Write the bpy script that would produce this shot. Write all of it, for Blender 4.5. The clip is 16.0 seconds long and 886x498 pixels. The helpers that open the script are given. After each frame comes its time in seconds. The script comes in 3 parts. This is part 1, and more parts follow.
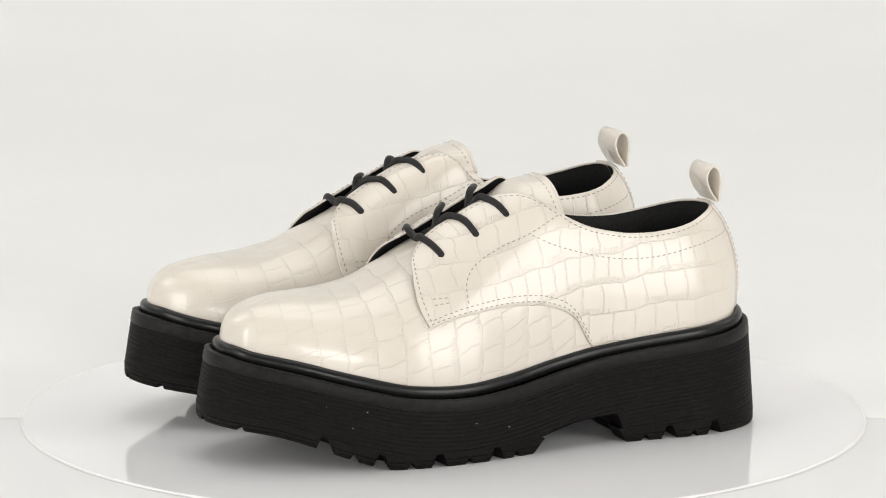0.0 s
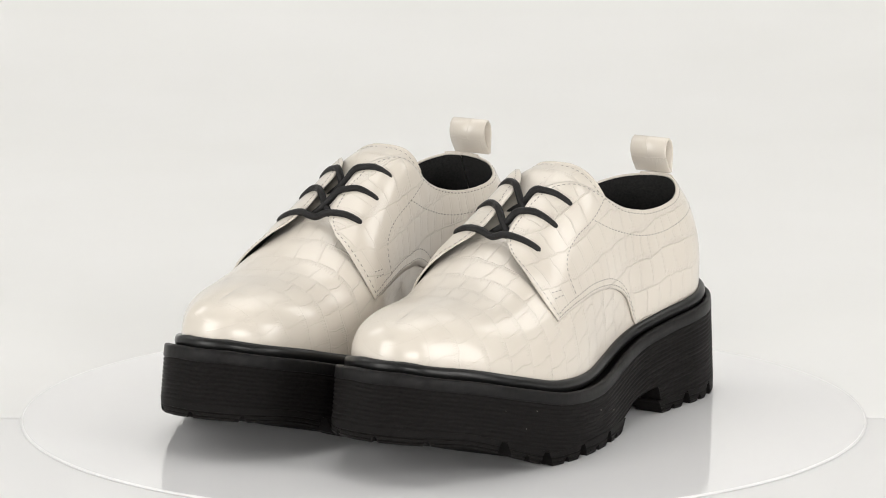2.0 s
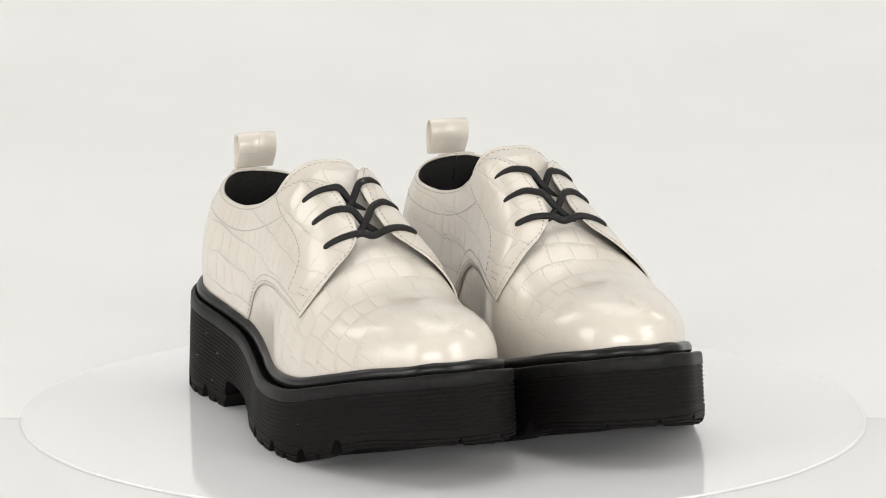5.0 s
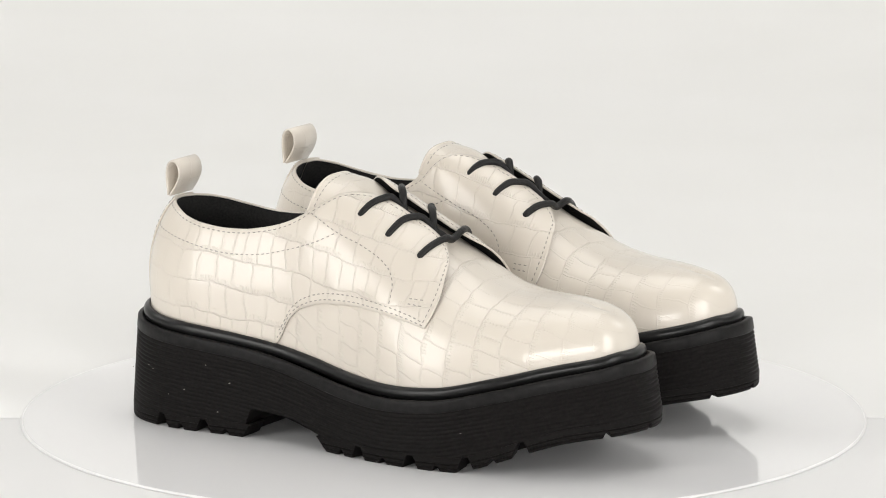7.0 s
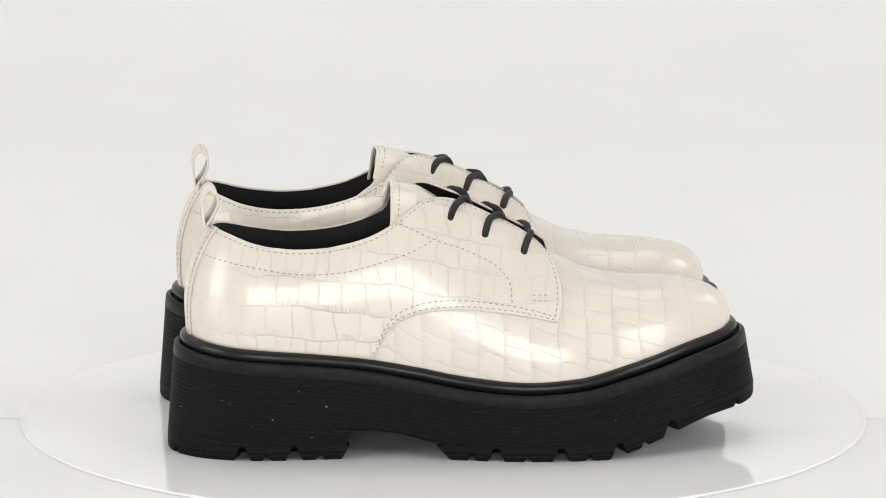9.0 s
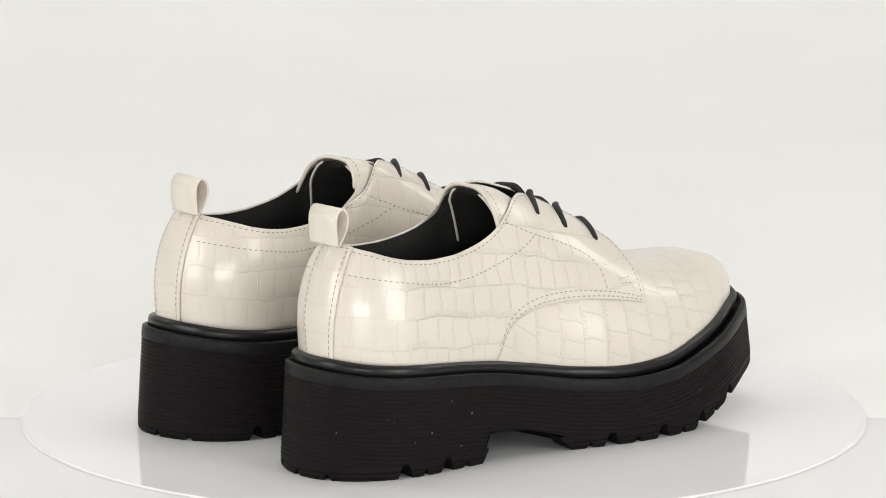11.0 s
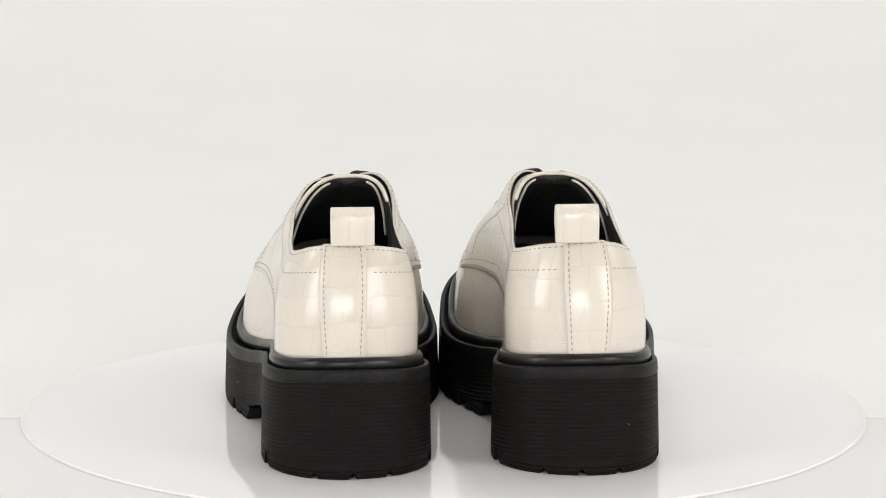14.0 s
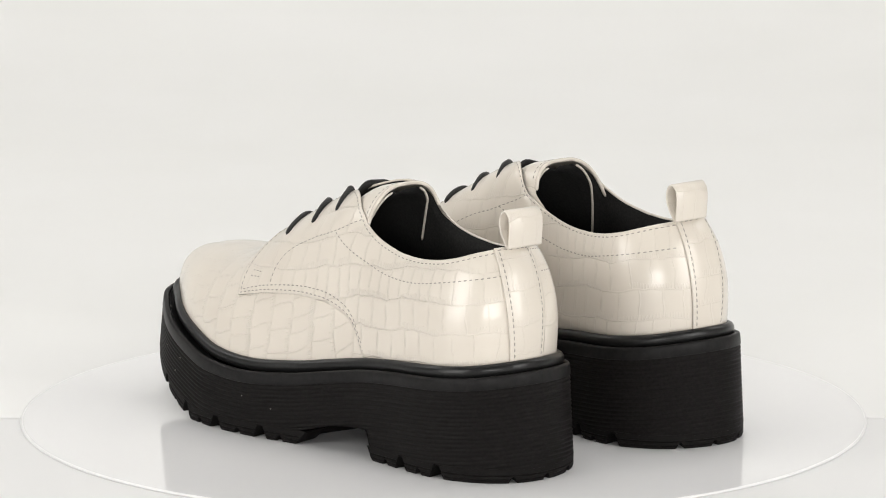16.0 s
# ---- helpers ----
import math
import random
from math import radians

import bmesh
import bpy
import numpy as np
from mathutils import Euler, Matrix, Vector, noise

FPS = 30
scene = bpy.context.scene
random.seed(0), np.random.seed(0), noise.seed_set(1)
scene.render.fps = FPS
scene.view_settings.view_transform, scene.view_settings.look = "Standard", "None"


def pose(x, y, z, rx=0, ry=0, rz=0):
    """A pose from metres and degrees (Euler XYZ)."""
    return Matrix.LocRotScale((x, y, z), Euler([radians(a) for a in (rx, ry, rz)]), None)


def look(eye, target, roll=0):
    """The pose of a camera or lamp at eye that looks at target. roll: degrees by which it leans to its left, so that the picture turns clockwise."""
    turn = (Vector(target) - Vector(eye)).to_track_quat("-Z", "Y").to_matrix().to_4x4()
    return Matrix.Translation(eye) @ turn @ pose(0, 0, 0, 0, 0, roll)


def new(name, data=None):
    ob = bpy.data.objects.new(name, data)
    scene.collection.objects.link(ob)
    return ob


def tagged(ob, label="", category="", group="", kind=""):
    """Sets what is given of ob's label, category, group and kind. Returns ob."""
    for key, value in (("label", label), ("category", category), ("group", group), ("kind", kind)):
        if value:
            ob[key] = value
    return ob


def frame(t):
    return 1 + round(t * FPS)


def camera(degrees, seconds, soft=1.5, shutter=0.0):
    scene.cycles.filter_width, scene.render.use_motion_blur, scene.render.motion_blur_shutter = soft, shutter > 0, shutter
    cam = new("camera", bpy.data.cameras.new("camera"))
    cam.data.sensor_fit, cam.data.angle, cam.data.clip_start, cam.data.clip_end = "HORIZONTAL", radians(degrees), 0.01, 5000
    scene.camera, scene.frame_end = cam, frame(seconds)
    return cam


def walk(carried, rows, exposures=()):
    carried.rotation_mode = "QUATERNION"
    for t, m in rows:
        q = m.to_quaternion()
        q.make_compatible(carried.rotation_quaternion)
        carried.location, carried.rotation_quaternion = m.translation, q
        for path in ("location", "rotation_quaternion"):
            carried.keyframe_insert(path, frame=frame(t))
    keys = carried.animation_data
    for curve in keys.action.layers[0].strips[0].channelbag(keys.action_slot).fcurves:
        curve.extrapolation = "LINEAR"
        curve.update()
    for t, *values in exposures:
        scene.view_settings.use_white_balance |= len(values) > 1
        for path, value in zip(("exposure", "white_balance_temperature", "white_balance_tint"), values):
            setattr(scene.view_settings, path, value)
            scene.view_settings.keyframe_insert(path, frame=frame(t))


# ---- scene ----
# ---------------------------------------------------------------- camera: stands still before a turntable
cam = camera(9.064, 16.0, soft=1.0)
EYE = (0.0, -2.6836, 0.6028)
walk(cam, [(0.0, pose(*EYE, 90 - 10.971, 0, 0.008)), (16.0, pose(*EYE, 90 - 10.971, 0, 0.008))])

# ---------------------------------------------------------------- light: a white studio lit by softboxes
scene.view_settings.exposure = 0.0
world = bpy.data.worlds.new("studio")
scene.world = world
world.use_nodes = True
world.node_tree.nodes["Background"].inputs["Color"].default_value = (1.0, 0.99, 0.97, 1)
world.node_tree.nodes["Background"].inputs["Strength"].default_value = 0.3


def softbox(name, eye, target, wide, high, watts, colour=(1.0, 0.98, 0.955)):
    data = bpy.data.lights.new(name, "AREA")
    data.shape, data.size, data.size_y, data.energy, data.color = "RECTANGLE", wide, high, watts, colour
    ob = new(name, data)
    ob.matrix_world = look(eye, target)
    return ob


softbox("softbox_left", (-1.45, -0.95, 0.56), (0, 0, 0.06), 0.75, 1.05, 12.5)
softbox("softbox_right", (1.30, -1.12, 0.56), (0, 0, 0.06), 0.75, 1.05, 13.5)
softbox("softbox_top", (0.0, 0.55, 1.9), (0, 0.25, 0), 1.4, 1.6, 12)
softbox("softbox_front", (0.0, -3.3, 0.55), (0, 0, 0.03), 1.8, 0.7, 34)
softbox("backdrop_light_left", (-1.7, 0.7, 1.5), (0.2, 1.4, 0.2), 0.7, 0.9, 7.4)
softbox("backdrop_light_right", (1.7, 0.7, 1.5), (-0.2, 1.4, 0.2), 0.7, 0.9, 7.4)


# ---------------------------------------------------------------- materials
def material(name):
    m = bpy.data.materials.new(name)
    m.use_nodes = True
    nt = m.node_tree
    return m, nt, nt.nodes["Principled BSDF"]


def node(nt, kind, **values):
    n = nt.nodes.new(kind)
    for key, value in values.items():
        if key in n.inputs:
            n.inputs[key].default_value = value
    return n


def maths(nt, op, a, b=0.0, c=0.0):
    n = nt.nodes.new("ShaderNodeMath")
    n.operation = op
    for k, v in enumerate((a, b, c)):
        if isinstance(v, (int, float)):
            n.inputs[k].default_value = v
        else:
            nt.links.new(v, n.inputs[k])
    return n.outputs[0]


def grain(nt, scale, detail=4.0):
    co = nt.nodes.new("ShaderNodeTexCoord")
    n = node(nt, "ShaderNodeTexNoise", Scale=scale, Detail=detail)
    nt.links.new(co.outputs["Object"], n.inputs["Vector"])
    return n.outputs["Fac"]


def ramp(nt, fac, low, high, a=0.3, b=0.7):
    n = nt.nodes.new("ShaderNodeValToRGB")
    n.color_ramp.elements[0].position, n.color_ramp.elements[1].position = a, b
    n.color_ramp.elements[0].color, n.color_ramp.elements[1].color = (*low, 1), (*high, 1)
    nt.links.new(fac, n.inputs["Fac"])
    return n.outputs["Color"]


def bump(nt, bsdf, height, strength, distance, before=None):
    n = node(nt, "ShaderNodeBump", Strength=strength, Distance=distance)
    nt.links.new(height, n.inputs["Height"])
    if before is not None:
        nt.links.new(before, n.inputs["Normal"])
    nt.links.new(n.outputs["Normal"], bsdf.inputs["Normal"])
    return n.outputs["Normal"]


def plain(name, low, high, rough, scale=300.0, relief=0.0, coat=0.0):
    m, nt, b = material(name)
    f = grain(nt, scale)
    nt.links.new(ramp(nt, f, low, high), b.inputs["Base Color"])
    b.inputs["Roughness"].default_value = rough
    b.inputs["Coat Weight"].default_value = coat
    if relief:
        bump(nt, b, f, 0.5, relief)
    return m


def croc_leather(name, smooth_toe, wide, high):
    """Cream patent leather with an embossed crocodile pattern laid out in millimetres on the uv map."""
    m, nt, b = material(name)
    uv = nt.nodes.new("ShaderNodeUVMap")
    uv.uv_map = "uv"
    warp = node(nt, "ShaderNodeTexNoise", Scale=0.035, Detail=2.0)
    nt.links.new(uv.outputs[0], warp.inputs["Vector"])
    shift = nt.nodes.new("ShaderNodeVectorMath")
    shift.operation = "MULTIPLY_ADD"
    nt.links.new(warp.outputs["Color"], shift.inputs[0])
    shift.inputs[1].default_value = (10, 9, 0)
    nt.links.new(uv.outputs[0], shift.inputs[2])
    fine = node(nt, "ShaderNodeTexNoise", Scale=0.22, Detail=2.0)
    nt.links.new(uv.outputs[0], fine.inputs["Vector"])
    shift2 = nt.nodes.new("ShaderNodeVectorMath")
    shift2.operation = "MULTIPLY_ADD"
    nt.links.new(fine.outputs["Color"], shift2.inputs[0])
    shift2.inputs[1].default_value = (1.3, 1.5, 0)
    nt.links.new(shift.outputs[0], shift2.inputs[2])

    def bricks(width, height, mortar, smooth, source, offset):
        t = node(nt, "ShaderNodeTexBrick", Scale=1.0)
        t.inputs["Mortar Size"].default_value = mortar
        t.inputs["Mortar Smooth"].default_value = smooth
        t.inputs["Brick Width"].default_value = width
        t.inputs["Row Height"].default_value = height
        t.offset, t.squash, t.squash_frequency = offset, 0.72, 3
        nt.links.new(source, t.inputs["Vector"])
        return t.outputs["Fac"]

    groove = bricks(wide, high, 0.5, 1.0, shift2.outputs[0], 0.37)
    pillow = bricks(wide, high, 2.4, 1.0, shift2.outputs[0], 0.37)
    # short ticks pressed in along the long grooves
    ticks = bricks(1.45, high, 0.36, 1.0, shift2.outputs[0], 0.0)
    sep = nt.nodes.new("ShaderNodeSeparateXYZ")
    nt.links.new(shift2.outputs[0], sep.inputs[0])
    row = maths(nt, "FRACT", maths(nt, "DIVIDE", sep.outputs[1], high))
    near = maths(nt, "LESS_THAN", row, 0.2)
    patch = node(nt, "ShaderNodeTexNoise", Scale=0.06, Detail=1.0)
    nt.links.new(uv.outputs[0], patch.inputs["Vector"])
    some = maths(nt, "GREATER_THAN", patch.outputs["Fac"], 0.44)
    tick = maths(nt, "MULTIPLY", maths(nt, "MULTIPLY", ticks, near), some)
    height = maths(nt, "ADD", maths(nt, "MULTIPLY", groove, -0.9), maths(nt, "MULTIPLY", pillow, 0.4))
    height = maths(nt, "ADD", height, maths(nt, "MULTIPLY", tick, -0.7))
    # pressed deeper in some places than in others
    wear = node(nt, "ShaderNodeTexNoise", Scale=0.022, Detail=1.0)
    nt.links.new(uv.outputs[0], wear.inputs["Vector"])
    depth = nt.nodes.new("ShaderNodeMapRange")
    nt.links.new(wear.outputs["Fac"], depth.inputs["Value"])
    depth.inputs["From Min"].default_value, depth.inputs["From Max"].default_value = 0.35, 0.6
    depth.inputs["To Min"].default_value, depth.inputs["To Max"].default_value = 0.6, 1.0
    height = maths(nt, "MULTIPLY", height, depth.outputs[0])
    # the emboss is worked flat where the leather is stretched over the toe
    su = nt.nodes.new("ShaderNodeSeparateXYZ")
    co = nt.nodes.new("ShaderNodeTexCoord")
    nt.links.new(co.outputs["Object"], su.inputs[0])
    if smooth_toe:
        fade = nt.nodes.new("ShaderNodeMapRange")
        fade.interpolation_type = "SMOOTHSTEP"
        nt.links.new(su.outputs[1], fade.inputs["Value"])
        fade.inputs["From Min"].default_value, fade.inputs["From Max"].default_value = -0.240, -0.188
        fade.inputs["To Min"].default_value, fade.inputs["To Max"].default_value = 0.25, 1.0
        height = maths(nt, "MULTIPLY", height, fade.outputs[0])
    else:
        # and over the heel counter; the stiff facings take less of it too
        for low, high_end, least in ((0.002, -0.040, 0.35), (-0.135, -0.100, 0.6)):
            fade = nt.nodes.new("ShaderNodeMapRange")
            fade.interpolation_type = "SMOOTHSTEP"
            nt.links.new(su.outputs[1], fade.inputs["Value"])
            fade.inputs["From Min"].default_value, fade.inputs["From Max"].default_value = low, high_end
            fade.inputs["To Min"].default_value, fade.inputs["To Max"].default_value = least, 1.0
            height = maths(nt, "MULTIPLY", height, fade.outputs[0])
    down = maths(nt, "MULTIPLY", height, -1.0)
    first = bump(nt, b, down, 0.5 if smooth_toe else 0.62, 0.0007)
    soft = grain(nt, 45.0, 2.0)
    bump(nt, b, soft, 0.11, 0.002, first)
    tint = ramp(nt, grain(nt, 26.0, 3.0), (0.672, 0.614, 0.537), (0.712, 0.657, 0.578))
    mix = nt.nodes.new("ShaderNodeMix")
    mix.data_type = "RGBA"
    nt.links.new(maths(nt, "MULTIPLY", groove, 0.04), mix.inputs["Factor"])
    nt.links.new(tint, mix.inputs["A"])
    mix.inputs["B"].default_value = (0.52, 0.45, 0.36, 1)
    nt.links.new(mix.outputs["Result"], b.inputs["Base Color"])
    rough = nt.nodes.new("ShaderNodeMapRange")
    nt.links.new(grain(nt, 90.0, 3.0), rough.inputs["Value"])
    rough.inputs["To Min"].default_value, rough.inputs["To Max"].default_value = 0.26, 0.36
    nt.links.new(rough.outputs[0], b.inputs["Roughness"])
    b.inputs["Coat Weight"].default_value = 0.55
    b.inputs["Coat Roughness"].default_value = 0.095
    return m


LEATHER = croc_leather("cream_croc_leather", False, 11.0, 14.5)
VAMP_LEATHER = croc_leather("cream_croc_vamp_leather", True, 12.0, 13.0)
SMOOTH = plain("cream_smooth_leather", (0.672, 0.614, 0.537), (0.712, 0.657, 0.578), 0.24, 120, 0.0002, 0.3)
LINING = plain("black_textile_lining", (0.008, 0.008, 0.008), (0.022, 0.021, 0.02), 0.9, 900, 0.0004)
RUBBER = plain("black_rubber", (0.0055, 0.005, 0.0049), (0.0115, 0.0102, 0.0098), 0.55, 700, 0.00012)
RUBBER.node_tree.nodes["Principled BSDF"].inputs["Specular IOR Level"].default_value = 0.085
BAND = plain("smooth_black_rubber", (0.007, 0.007, 0.007), (0.012, 0.012, 0.012), 0.3, 500, 0.00005)
BAND.node_tree.nodes["Principled BSDF"].inputs["Specular IOR Level"].default_value = 0.32
LACE = plain("black_waxed_cord", (0.005, 0.005, 0.005), (0.016, 0.015, 0.015), 0.5, 1500, 0.0005)
LACE.node_tree.nodes["Principled BSDF"].inputs["Specular IOR Level"].default_value = 0.3
SATIN = plain("satin_black_rubber", (0.008, 0.008, 0.008), (0.016, 0.015, 0.015), 0.42, 350, 0.0001)
SATIN.node_tree.nodes["Principled BSDF"].inputs["Specular IOR Level"].default_value = 0.12
THREAD = plain("grey_beige_thread", (0.27, 0.245, 0.215), (0.40, 0.37, 0.33), 0.7, 900)
PAPER = plain("white_studio_paper", (0.80, 0.80, 0.785), (0.82, 0.82, 0.81), 0.75, 6, 0.0)
ACRYLIC = plain("white_gloss_acrylic", (0.85, 0.85, 0.858), (0.865, 0.865, 0.873), 0.06, 3, 0.0)
ACRYLIC.node_tree.nodes["Principled BSDF"].inputs["Specular IOR Level"].default_value = 0.4
BOARD = plain("white_base_board", (0.785, 0.785, 0.785), (0.805, 0.805, 0.805), 0.5, 5, 0.0)
WALL = plain("white_painted_wall", (0.74, 0.74, 0.73), (0.78, 0.78, 0.77), 0.8, 4, 0.0)


# ---------------------------------------------------------------- mesh helpers
def from_lists(name, verts, faces, mat, uvs=None, smooth=True):
    me = bpy.data.meshes.new(name)
    me.from_pydata([tuple(map(float, v)) for v in verts], [], faces)
    me.materials.append(mat)
    if uvs is not None:
        layer = me.uv_layers.new(name="uv")
        idx = np.empty(len(me.loops), dtype=np.int32)
        me.loops.foreach_get("vertex_index", idx)
        layer.data.foreach_set("uv", np.asarray(uvs, dtype=np.float32)[idx].ravel())
    me.update()
    bm = bmesh.new()
    bm.from_mesh(me)
    bmesh.ops.remove_doubles(bm, verts=bm.verts, dist=1e-6)
    bmesh.ops.recalc_face_normals(bm, faces=bm.faces)
    bm.to_mesh(me)
    bm.free()
    me.polygons.foreach_set("use_smooth", [smooth] * len(me.polygons))
    return me


def part(name, me, parent, label="", kind=""):
    ob = new(name, me)
    ob.parent = parent
    return tagged(ob, label=label, kind=kind)


def grid_faces(nu, nv, wrap=False, first=0):
    out = []
    for i in range(nu if wrap else nu - 1):
        a, b = first + i * nv, first + ((i + 1) % nu) * nv
        out += [(a + j, b + j, b + j + 1, a + j + 1) for j in range(nv - 1)]
    return out


def curve_through(points, n, closed=False):
    """Catmull-Rom through points, n samples evenly spaced by length."""
    p = np.asarray(points, float)
    if closed:
        q = np.vstack([p[-1], p, p[0], p[1]])
    else:
        q = np.vstack([2 * p[0] - p[1], p, 2 * p[-1] - p[-2]])
    dense = []
    for i in range(1, len(q) - 2):
        for t in np.linspace(0, 1, 24, endpoint=False):
            a, b, c, d = q[i - 1], q[i], q[i + 1], q[i + 2]
            dense.append(0.5 * (2 * b + (c - a) * t + (2 * a - 5 * b + 4 * c - d) * t * t + (3 * b - a - 3 * c + d) * t ** 3))
    dense.append(p[0] if closed else p[-1])
    dense = np.array(dense)
    run = np.r_[0, np.cumsum(np.linalg.norm(np.diff(dense, axis=0), axis=1))]
    at = np.linspace(0, run[-1], n, endpoint=not closed)
    return np.stack([np.interp(at, run, dense[:, k]) for k in range(dense.shape[1])], 1)


def smooth_interp(x, xs, ys):
    """Monotone cubic interpolation of ys over rising xs."""
    xs, ys = np.asarray(xs, float), np.asarray(ys, float)
    h, d = np.diff(xs), np.diff(ys) / np.diff(xs)
    m = np.r_[d[0], [0 if a * b <= 0 else 2 * a * b / (a + b) for a, b in zip(d[:-1], d[1:])], d[-1]]
    x = np.clip(np.asarray(x, float), xs[0], xs[-1])
    k = np.clip(np.searchsorted(xs, x) - 1, 0, len(h) - 1)
    t = (x - xs[k]) / h[k]
    return ((2 * t ** 3 - 3 * t ** 2 + 1) * ys[k] + (t ** 3 - 2 * t ** 2 + t) * h[k] * m[k]
            + (-2 * t ** 3 + 3 * t ** 2) * ys[k + 1] + (t ** 3 - t ** 2) * h[k] * m[k + 1])


# ---------------------------------------------------------------- the shoe's form, in millimetres: u to the toe, v outwards, w up
OUTLINE = [(260, 2), (253.4, 20.6), (237, 34), (215.5, 46), (189, 54), (163, 57.3), (134, 54.5), (106, 47.5), (78, 42), (50, 41.8),
           (22, 42.4), (2.7, 38.5), (-12.4, 29.6), (-21.4, 16.4), (-23.3, 1.4), (-18.9, -14), (-10, -26.5), (5.3, -35.5), (23, -37.8), (51, -33.4),
           (80, -30.9), (109, -35.8), (139, -44.8), (164, -49.3), (190, -48.4), (216, -44.3), (239.7, -33.9), (255, -18.2)]
RIM = [(-25, 51.8), (0, 48.6), (36, 45.8), (64, 42.8), (91, 38), (118, 33.4), (144, 31.6), (170, 33.2), (198, 39.2), (226, 46.2), (242, 49.6), (257, 52.8)]
TREAD = [(-26, 0), (182, 0), (192, 2.2), (209, 8.0), (218, 11.4), (235, 16.4), (260, 20.0)]
RING = curve_through(OUTLINE, 960, True)


def rim(u):
    return smooth_interp(u, *zip(*RIM))


def tread(u):
    return smooth_interp(u, *zip(*TREAD))


def inset(ring, d):
    t = np.roll(ring, -1, 0) - np.roll(ring, 1, 0)
    t /= np.linalg.norm(t, axis=1)[:, None]
    return ring + d * np.stack([t[:, 1], -t[:, 0]], 1) * INWARD


INWARD = 1.0
INWARD = 1.0 if inset(RING, 5)[:, 0].max() < RING[:, 0].max() else -1.0


BLOCK = 6.3


def tapered(d, depth):
    """The sole's edge drawn in by d, at that depth under the rim: the wall leans in towards the top, most at toe and heel."""
    n = inset(RING, 1.0) - RING
    high = rim(RING[:, 0]) - tread(RING[:, 0]) - BLOCK
    lean = (0.9 + np.where(n[:, 0] < 0, 3.9, 2.6) * n[:, 0] ** 2) * (1 - np.minimum(depth / high, 1))
    return RING + n * (d + lean)[:, None]


EDGE = tapered(0, 0)


def ledge(u, v):
    """How far the upper stands in from the rim; less in the waist on the foot's inside."""
    out = smooth_interp(u, [-25, 50, 110, 190, 235, 258], [6.0, 6.5, 8.2, 8.1, 8.2, 6.6])
    return np.where(v > 0, out, np.minimum(out, smooth_interp(u, [-25, 30, 90, 150, 190], [6.0, 6.0, 5.4, 6.2, 7.4])))


# ridge that each base point runs up to over the foot; behind the tongue it only guides the sides' curve
TOPLINE = [(249, 229.5, 0, 74.0), (243, 226.5, 0, 75.3), (228, 214, 0, 77.2), (205, 196, 0, 78.1), (185, 180, 0, 81.2), (165, 164, 0, 88.5), (148, 148, 0, 99.5),
           (130, 130, 0, 109), (112, 111, 0, 117.4), (98, 96, 0, 122.6), (84, 80, 0, 124), (68, 66, 0, 121.5), (50, 52, 0, 118.3), (32, 40, 0, 115), (14, 31, 0, 115),
           (-6, 26, 0, 115.5), (-14, 24, 0, 116), (-18, 23.5, 0, 116)]
# upper edge of the leather at the back: from the notch behind the facing round to the back seam
COLLAR = [(84, 22.5, 109.5), (76, 24.5, 105.5), (66, 26, 102), (54, 26.5, 99.5), (42, 27.2, 98.6), (30, 26.8, 99), (18, 24.6, 101), (8, 20.5, 104.3), (0, 14.5, 107.6),
          (-3.8, 7.5, 109.7), (-4.8, 0, 110.2)]


